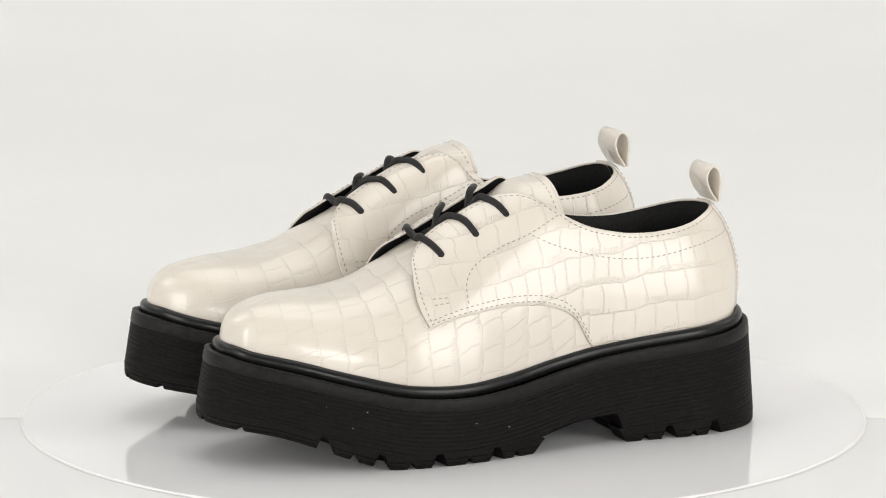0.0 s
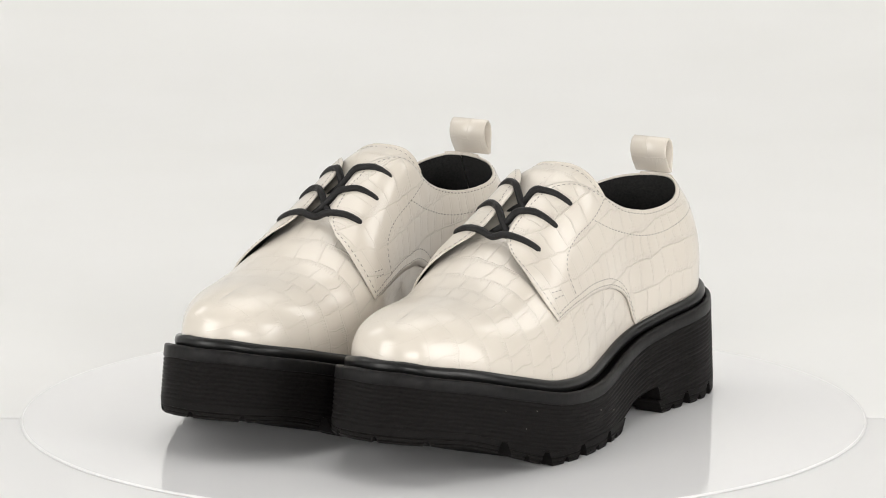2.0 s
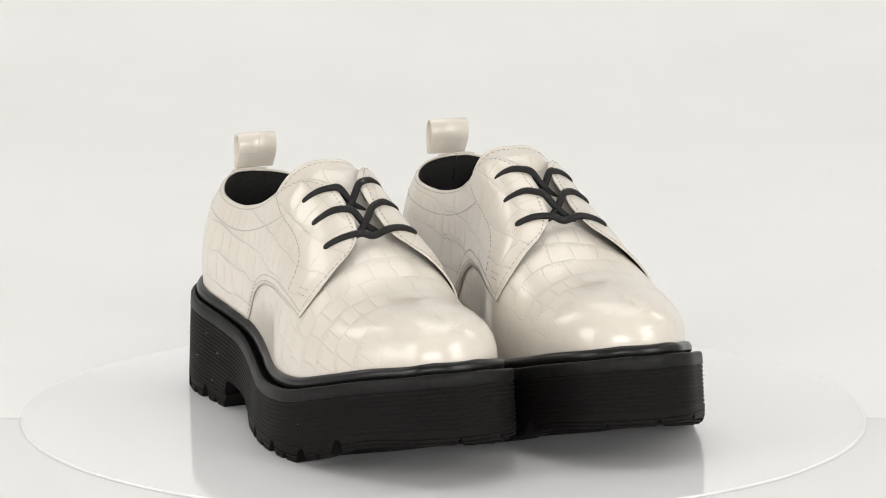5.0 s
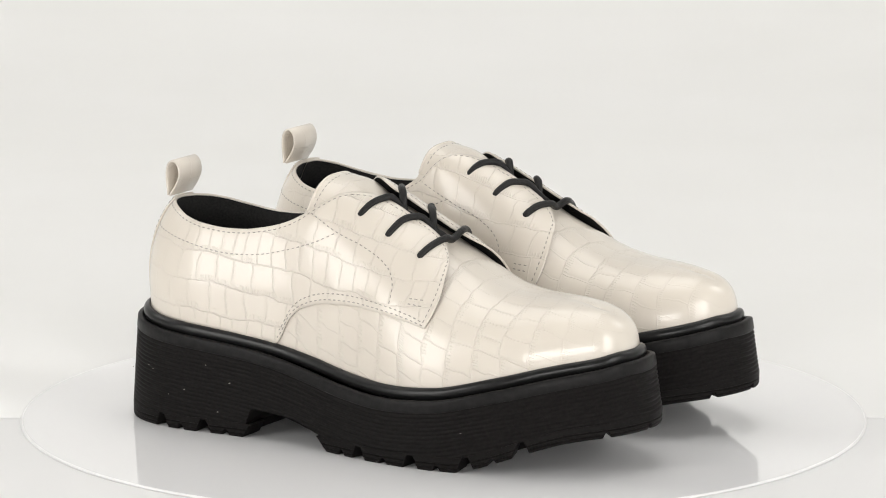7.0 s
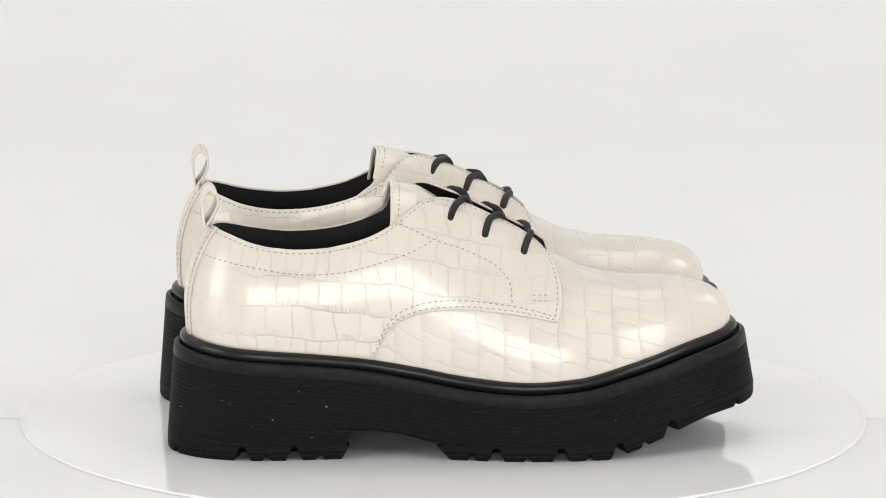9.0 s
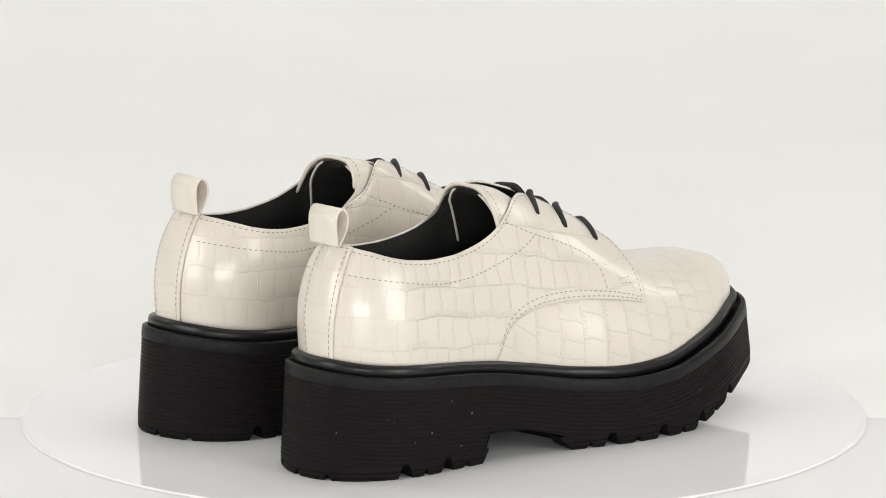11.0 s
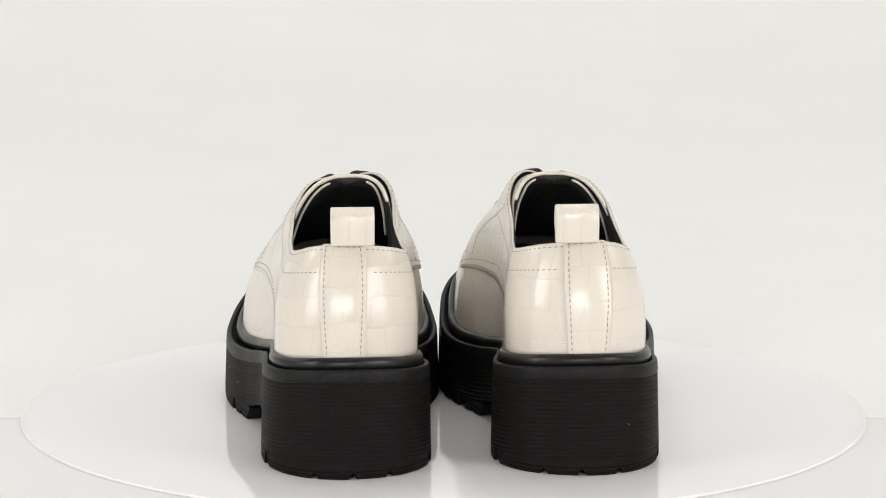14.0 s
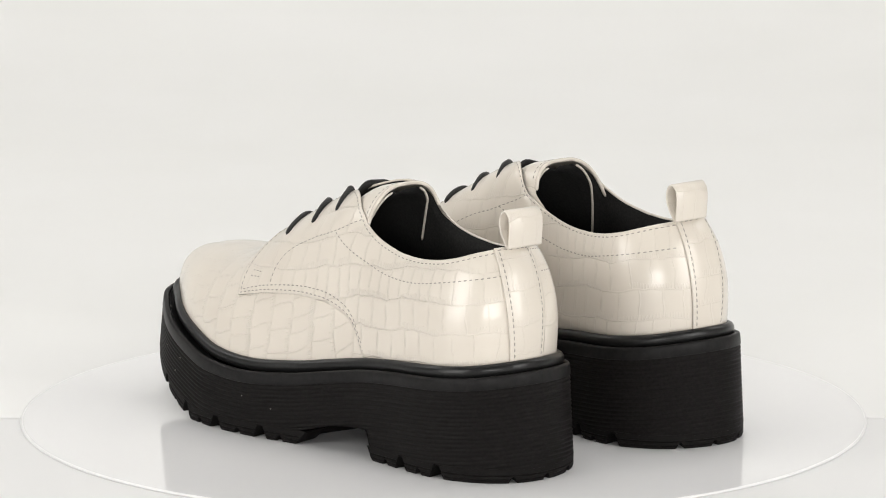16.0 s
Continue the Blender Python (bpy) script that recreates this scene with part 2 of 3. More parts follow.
class Half:
    """One side of the last: side +1 is the outside, -1 the inside of the foot."""

    def __init__(self, side):
        self.side = side
        ring = inset(EDGE, 1.0) - EDGE
        ring = EDGE + ring * ledge(*EDGE.T)[:, None]
        tip, back = int(ring[:, 0].argmax()), int(ring[:, 0].argmin())
        a = np.roll(ring, -tip, 0)
        back = (back - tip) % len(ring)
        run = a[: back + 1] if a[back // 2, 1] * side > 0 else np.vstack([a[0], a[back:][::-1]])
        mid = (a[0, 1], a[back, 1])
        self.base = run
        self.mid0, self.mid1 = mid
        self.len = np.r_[0, np.cumsum(np.linalg.norm(np.diff(run, axis=0), axis=1))]
        self.total = self.len[-1]
        us = [p[0] for p in TOPLINE]
        at = np.interp(-np.array(us), -run[:, 0], self.len)
        at[0], at[1], at[-3:] = 0, 14, self.total - np.array([24, 9, 0])
        self.at = at
        self.tops = np.array([p[1:] for p in TOPLINE], float)
        ends = np.zeros(len(at))
        ends[:] = np.interp(at, [0, 25, self.total - 30, self.total], [a[0, 1], 0, 0, a[back, 1]])
        self.tops[:, 1] = self.tops[:, 1] * side + ends
        self.ls = np.linspace(0, self.total, 420)
        self.ss = np.linspace(0, 1, 160)
        self.dense = self.surface(self.ls[:, None], self.ss[None, :])

    def l_of_u(self, u):
        return np.interp(-np.asarray(u, float), -self.base[:, 0], self.len)

    def surface(self, l, s, off=0.0):
        l, s = np.broadcast_arrays(np.asarray(l, float), np.asarray(s, float))
        p = self._point(l, s)
        if np.any(off):
            e = 0.6
            a = self._point(np.clip(l + e, 0, self.total), s) - self._point(np.clip(l - e, 0, self.total), s)
            b = self._point(l, np.clip(s + 0.01, 0, 1)) - self._point(l, np.clip(s - 0.01, 0, 1))
            n = np.cross(a, b) * self.side
            n /= np.linalg.norm(n, axis=-1, keepdims=True) + 1e-9
            p = p + n * np.asarray(off)[..., None]
        return p

    def _point(self, l, s):
        bu, bv = np.interp(l, self.len, self.base[:, 0]), np.interp(l, self.len, self.base[:, 1])
        bw = rim(bu) + smooth_interp(bu, [-25, 200, 250], [4.2, 4.2, 3.2])
        tu, tv, tw = (smooth_interp(l, self.at, self.tops[:, k]) for k in range(3))
        u0 = np.interp(l, self.len, self.base[:, 0])
        if self.side > 0:
            marks, full = [-250, -225, -190, -165, -150, -128, -100, -85, -50, -10, 20], [2.45, 2.45, 2.35, 2.15, 2.0, 2.0, 2.3, 2.45, 2.35, 2.4, 2.5]
        else:
            marks, full = [-250, -225, -190, -165, -150, -138, -112, -95, -50, -10, 20], [2.45, 2.45, 2.35, 2.6, 3.0, 2.95, 3.4, 4.2, 3.5, 2.7, 2.5]
        n = smooth_interp(-u0, marks, full)
        a = s * np.pi / 2
        h, g = 1 - np.cos(a).clip(0, 1) ** (2 / n), np.sin(a).clip(0, 1) ** (2 / n)
        pu, pv = bu + (tu - bu) * h, bv + (tv - bv) * h
        # the back is drawn in a little over the welt
        draw = smooth_interp(-u0, [-250, -60, 0, 20], [0, 0, 1.5, 2.0]) * (1 - np.minimum(s / 0.25, 1)) ** 2
        reach = np.hypot(pu - 40, pv) + 1e-6
        return np.stack([pu - (pu - 40) / reach * draw, pv - pv / reach * draw, bw + (tw - bw) * g], -1)

    def find(self, u, v, w, only=(1, 0.35, 1)):
        """(l, s) of the surface point nearest to a place; v counts outwards."""
        d = ((self.dense - np.array([u, v * self.side, w])) * np.array(only)) ** 2
        i, j = np.unravel_index(d.sum(-1).argmin(), d.shape[:2])
        return self.ls[i], self.ss[j]


LAT, MED = Half(1), Half(-1)


def place(p, side):
    """Millimetres of the last to metres in the shoe's own space (toe along -y); side mirrors it for the other foot."""
    p = np.asarray(p, float)
    return np.stack([p[..., 1] * side, -p[..., 0], p[..., 2]], -1) * 0.001


def sheet(half, ls, ss, off, side, name, mat, thick=0.0, lower=None, shift=(0, 0)):
    """A sheet of leather on the last over the grids ls, ss; thick gives it an inner face and edges."""
    top = half.surface(ls, ss, off)
    nu, nv = top.shape[:2]
    seg = np.linalg.norm(np.diff(half.surface(ls, ss), axis=1), axis=-1)
    run = np.concatenate([np.zeros((nu, 1)), np.cumsum(seg, 1)], 1)
    start = np.linalg.norm(half.surface(ls[:, :1], ss[:, :1] * 0)[:, 0] - top[:, 0], axis=-1)
    uv = np.stack([ls + shift[0], run + start[:, None] + shift[1]], -1).reshape(-1, 2)
    verts, faces = place(top, side).reshape(-1, 3), grid_faces(nu, nv)
    if thick:
        low = half.surface(ls, ss, np.asarray(off) - thick)
        n = len(verts)
        verts = np.vstack([verts, place(low, side).reshape(-1, 3)])
        uv = np.vstack([uv, uv])
        faces = faces + [tuple(n + k for k in f[::-1]) for f in faces]
        edge = [i * nv for i in range(nu)] + [(nu - 1) * nv + j for j in range(1, nv)]
        edge += [i * nv + nv - 1 for i in range(nu - 2, -1, -1)] + list(range(nv - 2, 0, -1))
        faces = faces + [(edge[k], edge[(k + 1) % len(edge)], n + edge[(k + 1) % len(edge)], n + edge[k]) for k in range(len(edge))]
    return from_lists(name, verts, faces, mat, uv)


# ---------------------------------------------------------------- quarters: borders in (l, s) of each half
STEPS = 8


def quarter_borders(h):
    """Lower and upper edge of a quarter as rows of (l, s), STEPS rows from one pair of marks to the next."""
    low = [(159.8, 38, 64.0), (153.5, 38, 65.4), (147, 38, 66.8), (138, 38, 68.3), (124, 38, 69.8), (106, 38, 69.8), (91, 38, 67.0), (80.5, 38, 60.5)]
    high = [(158, 17, 93), (151.5, 9.5, 98), (143, 6.3, 102), (132, 5.6, 108), (119, 5.4, 113.5), (109.5, 7.5, 118), (100, 13.5, 118), (91.5, 19.5, 114)]
    ends = np.r_[h.l_of_u([72.5, 66, 54, 42, 30, 18, 8]), h.total - np.array([26, 17, 8.5, 0])]
    low += [tuple(h.surface(l, 0.0) * (1, h.side, 1)) for l in ends]
    high += COLLAR
    out = []
    for marks, flat in ((low, True), (high, False)):
        p = np.asarray(marks, float)
        n = (len(p) - 1) * STEPS + 1
        q = np.vstack([2 * p[0] - p[1], p, 2 * p[-1] - p[-2]])
        rows = []
        for k in range(n):
            i, t = min(k // STEPS, len(p) - 2), k / STEPS - min(k // STEPS, len(p) - 2)
            a, b, c, d = q[i:i + 4]
            x = 0.5 * (2 * b + (c - a) * t + (2 * a - 5 * b + 4 * c - d) * t * t + (3 * b - a - 3 * c + d) * t ** 3)
            if flat and i >= 8:
                rows.append((ends[i - 8] + (ends[min(i - 7, len(ends) - 1)] - ends[i - 8]) * t, 0.0))
            else:
                rows.append(h.find(*x, only=(1, 0.35, 1) if flat or i >= 8 else (1, 1, 0.35)))
        rows = np.array(rows)
        rows[-1, 0] = h.total
        for _ in range(4):
            rows[1:-1] = (rows[:-2] + 2 * rows[1:-1] + rows[2:]) / 4
        out.append(rows)
    return out


def quarter_grid(h, nu=190, nv=40):
    lo, hi = quarter_borders(h)
    k = np.arange(len(lo)) / STEPS
    at = np.linspace(0, k[-1], nu)
    q = np.linspace(0, 1, nv)
    a = np.stack([np.interp(at, k, lo[:, j]) for j in (0, 1)], -1)
    b = np.stack([np.interp(at, k, hi[:, j]) for j in (0, 1)], -1)
    g = a[:, None] * (1 - q)[None, :, None] + b[:, None] * q[None, :, None]
    # the front edge of the facing bows towards the toe
    g[..., 0] -= 4.2 * np.sin(np.pi * q ** 0.9)[None] * np.clip(1 - at / 2.5, 0, 1)[:, None] ** 1.5
    g[..., 0] = g[..., 0].clip(0, h.total)
    lift = 1.2 + 2.6 * np.clip(1 - at / 4, 0, 1)[:, None] ** 1.2 * q[None] ** 1.6 + 1.7 * q[None] ** 3 * np.clip(1 - np.abs(at - 4) / 3.5, 0, 1)[:, None]
    # the inner facing stands off the foot at its top corner
    lift = lift + (3.2 if h.side < 0 else 0.8) * (q ** 1.7 * (1 - 0.6 * q ** 6))[None] * (np.sin(np.pi * np.clip((at - 1.5) / 8.0, 0, 1)) ** 1.5)[:, None]
    return at, q, g, lift


def on_quarter(h, at, q, more=0.0):
    """Places on the quarter's outer face for its own running numbers."""
    AT, Q, G, L = QUARTER[h.side]
    x = np.interp(at, AT, np.arange(len(AT)))
    y = np.interp(q, Q, np.arange(len(Q)))
    i, j = np.minimum(x.astype(int), len(AT) - 2), np.minimum(y.astype(int), len(Q) - 2)
    fx, fy = (x - i), (y - j)

    def mix(m):
        m = m if m.ndim == 3 else m[..., None]
        fa, fb = fx[:, None], fy[:, None]
        return m[i, j] * (1 - fa) * (1 - fb) + m[i + 1, j] * fa * (1 - fb) + m[i, j + 1] * (1 - fa) * fb + m[i + 1, j + 1] * fa * fb

    ls, off = mix(G), mix(L)[:, 0]
    return ls[:, 0], ls[:, 1], off + more


QUARTER = {h.side: quarter_grid(h) for h in (LAT, MED)}


def stitches(half, ls, ss, off, side, name, pitch=2.9, long=2.1, wide=0.52):
    """A row of thread stitches along a line on the last."""
    fine = 400
    k = np.linspace(0, len(ls) - 1, fine)
    ls, ss = np.interp(k, np.arange(len(ls)), ls), np.interp(k, np.arange(len(ss)), ss)
    off = np.interp(k, np.arange(np.size(off)), off) if np.size(off) > 1 else np.full(fine, float(off))
    p, up = half.surface(ls, ss, off), half.surface(ls, ss, off + 1.0)
    run = np.r_[0, np.cumsum(np.linalg.norm(np.diff(p, axis=0), axis=1))]
    verts, faces = [], []
    for c in np.arange(pitch / 2, run[-1], pitch):
        a, b, n = [np.array([np.interp(c + d, run, q[:, j]) for j in range(3)]) for d, q in ((-long / 2, p), (long / 2, p), (0, up))]
        m = (a + b) / 2
        n = n - m
        n /= np.linalg.norm(n) + 1e-9
        w = np.cross(b - a, n)
        w *= wide / 2 / (np.linalg.norm(w) + 1e-9)
        f = len(verts)
        for e, k, z in ((a, 0.6, -0.12), (a * 0.75 + b * 0.25, 1.0, 0.3), (a * 0.25 + b * 0.75, 1.0, 0.3), (b, 0.6, -0.12)):
            verts += [e - w * k + n * (z - 0.25), e + n * z, e + w * k + n * (z - 0.25)]
        for j in (0, 3, 6):
            faces += [(f + j, f + j + 1, f + j + 4, f + j + 3), (f + j + 1, f + j + 2, f + j + 5, f + j + 4)]
    return from_lists(name, place(np.array(verts), side), faces, THREAD, None, True)


def tube(points, radius, n, sides, name, mat, ends=True):
    p = curve_through(points, n)
    t = np.gradient(p, axis=0)
    t /= np.linalg.norm(t, axis=1)[:, None]
    verts, faces = [], []
    ref = np.array([0.0, 0.3, 1.0])
    for i in range(n):
        a = np.cross(t[i], ref)
        a /= np.linalg.norm(a)
        b = np.cross(a, t[i])
        r = radius * (0.55 if ends and i in (0, n - 1) else 1.0)
        for k in range(sides):
            g = 2 * math.pi * k / sides
            verts.append(p[i] + r * (a * math.cos(g) + b * math.sin(g)))
    for i in range(n - 1):
        for k in range(sides):
            faces.append((i * sides + k, i * sides + (k + 1) % sides, (i + 1) * sides + (k + 1) % sides, (i + 1) * sides + k))
    faces += [tuple(range(sides)), tuple(range((n - 1) * sides, n * sides))]
    return np.array(verts), faces


# ---------------------------------------------------------------- sole


def arch(u):
    """Underside of the sole body over the tread's level."""
    return smooth_interp(u, [-30, 58.5, 62.5, 83, 98, 102.5, 108.5, 300], [BLOCK, BLOCK, 14.2, 12.6, 9.2, 8.0, BLOCK, BLOCK])


def outsole_mesh(side):
    """Ribbed wall of the sole, cut off by the underside."""
    u = RING[:, 0]
    top, bottom = rim(u), tread(u) + arch(u)
    pitch = 2.05
    levels, d = [(5.9, 0.9), (6.0, 0.4)], 6.2        # depth below the rim, inset
    while d < 52:
        levels += [(d, 0.5), (d + 0.4, 0.55), (d + 0.75, 0.05), (d + 1.6, -0.08)]
        d += pitch
    rows = []
    for depth, ins in levels:
        ring = tapered(ins, depth)
        w = np.maximum(top - depth, bottom)
        rows.append(np.stack([ring[:, 0], ring[:, 1], w], 1))
    # inside the ring of lugs the underside is one raised plate, but for the waist
    low = inset(RING, 14)
    plate = bottom - np.interp(u, [56, 58, 109, 112], [5.2, 0, 0, 5.2])
    rows.append(np.c_[RING, bottom - 0.01])
    rows.append(np.c_[low, bottom])
    rows.append(np.c_[inset(RING, 14.4), plate])
    rows.append(np.c_[u, np.interp(u, [-25, 256], [1, 3]), plate])
    g = np.stack(rows, 1)
    return from_lists("outsole", place(g, side).reshape(-1, 3), grid_faces(len(u), len(rows), True), RUBBER)


def sole_rim_mesh(side):
    """Smooth lip round the top of the sole: a flat ledge with a channel inside it and a plain band under it."""
    levels = [(3.2, 8.8), (3.2, 3.4), (2.6, 2.9), (0.35, 2.6), (0.05, 2.2), (0.0, 1.6), (0.05, 0.75), (0.35, 0.2), (0.9, 0.0), (5.6, -0.2), (5.9, 0.0), (6.0, 0.5), (6.0, 1.5)]
    rows = []
    for depth, ins in levels:
        rows.append(np.c_[tapered(ins, depth), rim(RING[:, 0]) - depth])
    g = np.stack(rows, 1)
    return from_lists("sole_rim", place(g, side).reshape(-1, 3), grid_faces(len(RING), len(rows), True), SATIN)


def notch(run, centres, top, foot, high):
    """Height of slanted cuts at those places along the edge."""
    out = np.zeros(len(run))
    for c in centres:
        out = np.maximum(out, np.interp(np.abs(run - c), [0, top, foot, foot + 1e-3], [high, high, 0, 0]))
    return out


def tread_lugs(side):
    """Blocks of tread round the sole's edge, each from the middle of one gap to the next, with small nicks in them."""
    step = np.linalg.norm(np.roll(RING, -1, 0) - RING, axis=1)
    run = np.r_[0, np.cumsum(step)[:-1]]
    u, v = RING.T

    def where(x, out):
        k = np.flatnonzero((v > 0) == out)
        return run[k[np.abs(u[k] - x).argmin()]]

    gaps = sorted([where(x, out) for x in (9.8, 34.6, 129.8, 160.8, 188.8, 214.5) for out in (True, False)])
    nicks = [where(x, out) for x in (22, 47, 118.5, 145, 174.5, 201.5) for out in (True, False)]
    for y in (-17, 1, 19):
        k = np.flatnonzero(u < 0)
        nicks.append(run[k[np.abs(v[k] - y).argmin()]])
    for y in (-22, 3, 25):
        k = np.flatnonzero(u > 225)
        nicks.append(run[k[np.abs(v[k] - y).argmin()]])
    cut = np.maximum(notch(run, gaps, 1.5, 4.1, BLOCK), notch(run, nicks, 0.4, 2.1, 2.9))
    cut = np.maximum(cut, np.interp(u, [57.5, 61, 102.5, 108.5], [0, BLOCK, BLOCK, 0], left=0, right=0))
    solid = cut < BLOCK - 0.05
    inner, low = inset(RING, 15), tread(u) + cut
    first = int(np.flatnonzero(~solid)[0])
    k, meshes = None, []
    for i in range(first, first + len(u) + 1):
        if solid[i % len(u)]:
            k = i if k is None else k
            continue
        if k is not None and i - k > 4:
            idx = np.arange(k - 1, i + 1) % len(u)
            lo, base = low[idx], tread(u[idx])
            hi = base + BLOCK + 0.6
            o, n = RING[idx], (inner - RING)[idx] / 15
            rows = [np.c_[inner[idx], hi], np.c_[o + 0.02 * n, hi]]
            for z, d in ((4.2, 0.0), (3.9, 0.5), (3.5, 0.5), (3.2, 0.0), (2.2, 0.0), (1.9, 0.45), (1.5, 0.45), (1.2, 0.0)):
                rows.append(np.c_[o + d * n, np.maximum(base + z, np.minimum(lo + 0.3, hi))])
            rows += [np.c_[o + 0.5 * n, lo], np.c_[inner[idx], lo]]
            g = np.stack(rows, 1)
            m = len(rows)
            faces = grid_faces(len(idx), m) + [(a * m + m - 1, (a + 1) * m + m - 1, (a + 1) * m, a * m) for a in range(len(idx) - 1)]
            faces += [tuple(range(m)), tuple((len(idx) - 1) * m + j for j in range(m))]
            meshes.append(from_lists("tread_lug", place(g, side).reshape(-1, 3), faces, RUBBER, None, False))
        k = None
    return meshes


def welt_mesh(side):
    """Round black rand between the upper and the sole's rim."""
    n, m = len(RING) // 2, 14
    core = (EDGE + (inset(EDGE, 1.0) - EDGE) * (ledge(*EDGE.T) - 0.9)[:, None])[::2]
    normal = (inset(EDGE, 6.0) - inset(EDGE, 5.0))[::2]
    w = rim(RING[::2, 0]) + smooth_interp(RING[::2, 0], [-25, 200, 250], [2.0, 2.0, 1.2])
    rows = []
    for k in range(m):
        a = 2 * math.pi * k / m
        q = core + normal * (2.4 * math.cos(a))
        rows.append(np.c_[q, w + 3.1 * math.sin(a)])
    g = np.stack(rows, 1)
    faces = []
    for i in range(n):
        for k in range(m):
            faces.append((i * m + k, ((i + 1) % n) * m + k, ((i + 1) % n) * m + (k + 1) % m, i * m + (k + 1) % m))
    return from_lists("welt", place(g, side).reshape(-1, 3), faces, BAND)


def welt_stitch_mesh(side):
    """Black thread stitches in the channel between rand and rim."""
    line = inset(EDGE, 3.1)
    verts, faces = [], []
    for i in range(0, len(RING), 8):
        a, b = line[i], line[(i + 5) % len(RING)]
        t = (b - a) / np.linalg.norm(b - a)
        nn = np.array([-t[1], t[0]]) * 0.45
        w = float(rim(RING[i, 0]))
        f = len(verts)
        m = (a + b) / 2
        verts += [(*a, w - 2.2), (*(m - nn), w - 1.6), (*m, w - 1.2), (*(m + nn), w - 1.6), (*b, w - 2.2)]
        faces += [(f, f + 1, f + 2), (f, f + 2, f + 3), (f + 4, f + 2, f + 1), (f + 4, f + 3, f + 2)]
    return from_lists("welt_stitching", place(np.array(verts), side), faces, LACE)


def insole_mesh(side):
    ring = inset(EDGE, 8.5)[::4]
    w = rim(RING[::4, 0]) + 6
    mid = np.c_[ring[:, 0], 0 * ring[:, 0] + 1, w]
    g = np.stack([np.c_[ring, w - 3], np.c_[ring, w], mid], 1)
    return from_lists("insole", place(g, side).reshape(-1, 3), grid_faces(len(ring), 3, True), LINING)


def tongue_lift(h, ls, ss):
    """The tongue lies deeper between the facings, and its free end stands up off the foot."""
    far = np.clip((ls - h.l_of_u(112)) / (h.l_of_u(86) - h.l_of_u(112)), 0, 1.2)
    up = np.clip((ss - 0.55) / 0.45, 0, 1)
    sunk = np.interp(ls, h.l_of_u([165, 150, 112, 98]), [0, 1, 1, 0])
    return 1.8 * far ** 1.5 * up ** 1.3 - 2.2 * sunk * np.clip((ss - 0.45) / 0.25, 0, 1) + 0.001


# ---------------------------------------------------------------- one shoe; foot +1 is the left shoe, -1 the right
def ribbon(points, half_width, thick, name, mat, side, n=40):
    """A strip of leather of that half width along a path in the u-w plane."""
    p = curve_through(points, n)
    t = np.gradient(p, axis=0)
    t /= np.linalg.norm(t, axis=1)[:, None]
    nn = np.stack([-t[:, 1], t[:, 0]], 1)
    rows = []
    hw, e = half_width, 0.5
    for v, o in ((-hw, 0.5), (-hw + e, 0), (0, 0), (hw - e, 0), (hw, 0.5), (hw, thick - 0.5), (hw - e, thick), (0, thick), (-hw + e, thick), (-hw, thick - 0.5)):
        q = p + nn * o
        rows.append(np.stack([q[:, 0], np.full(n, v), q[:, 1]], 1))
    g = np.stack(rows, 1)
    m = len(rows)
    faces = [(i * m + k, (i + 1) * m + k, (i + 1) * m + (k + 1) % m, i * m + (k + 1) % m) for i in range(n - 1) for k in range(m)]
    faces += [tuple(range(m)), tuple((n - 1) * m + k for k in range(m))]
    run = np.r_[0, np.cumsum(np.linalg.norm(np.diff(p, axis=0), axis=1))]
    uv = np.stack([g[..., 1] + 300, np.repeat(run[:, None] + 40, m, 1)], -1).reshape(-1, 2)
    return from_lists(name, place(g, side).reshape(-1, 3), faces, mat, uv)


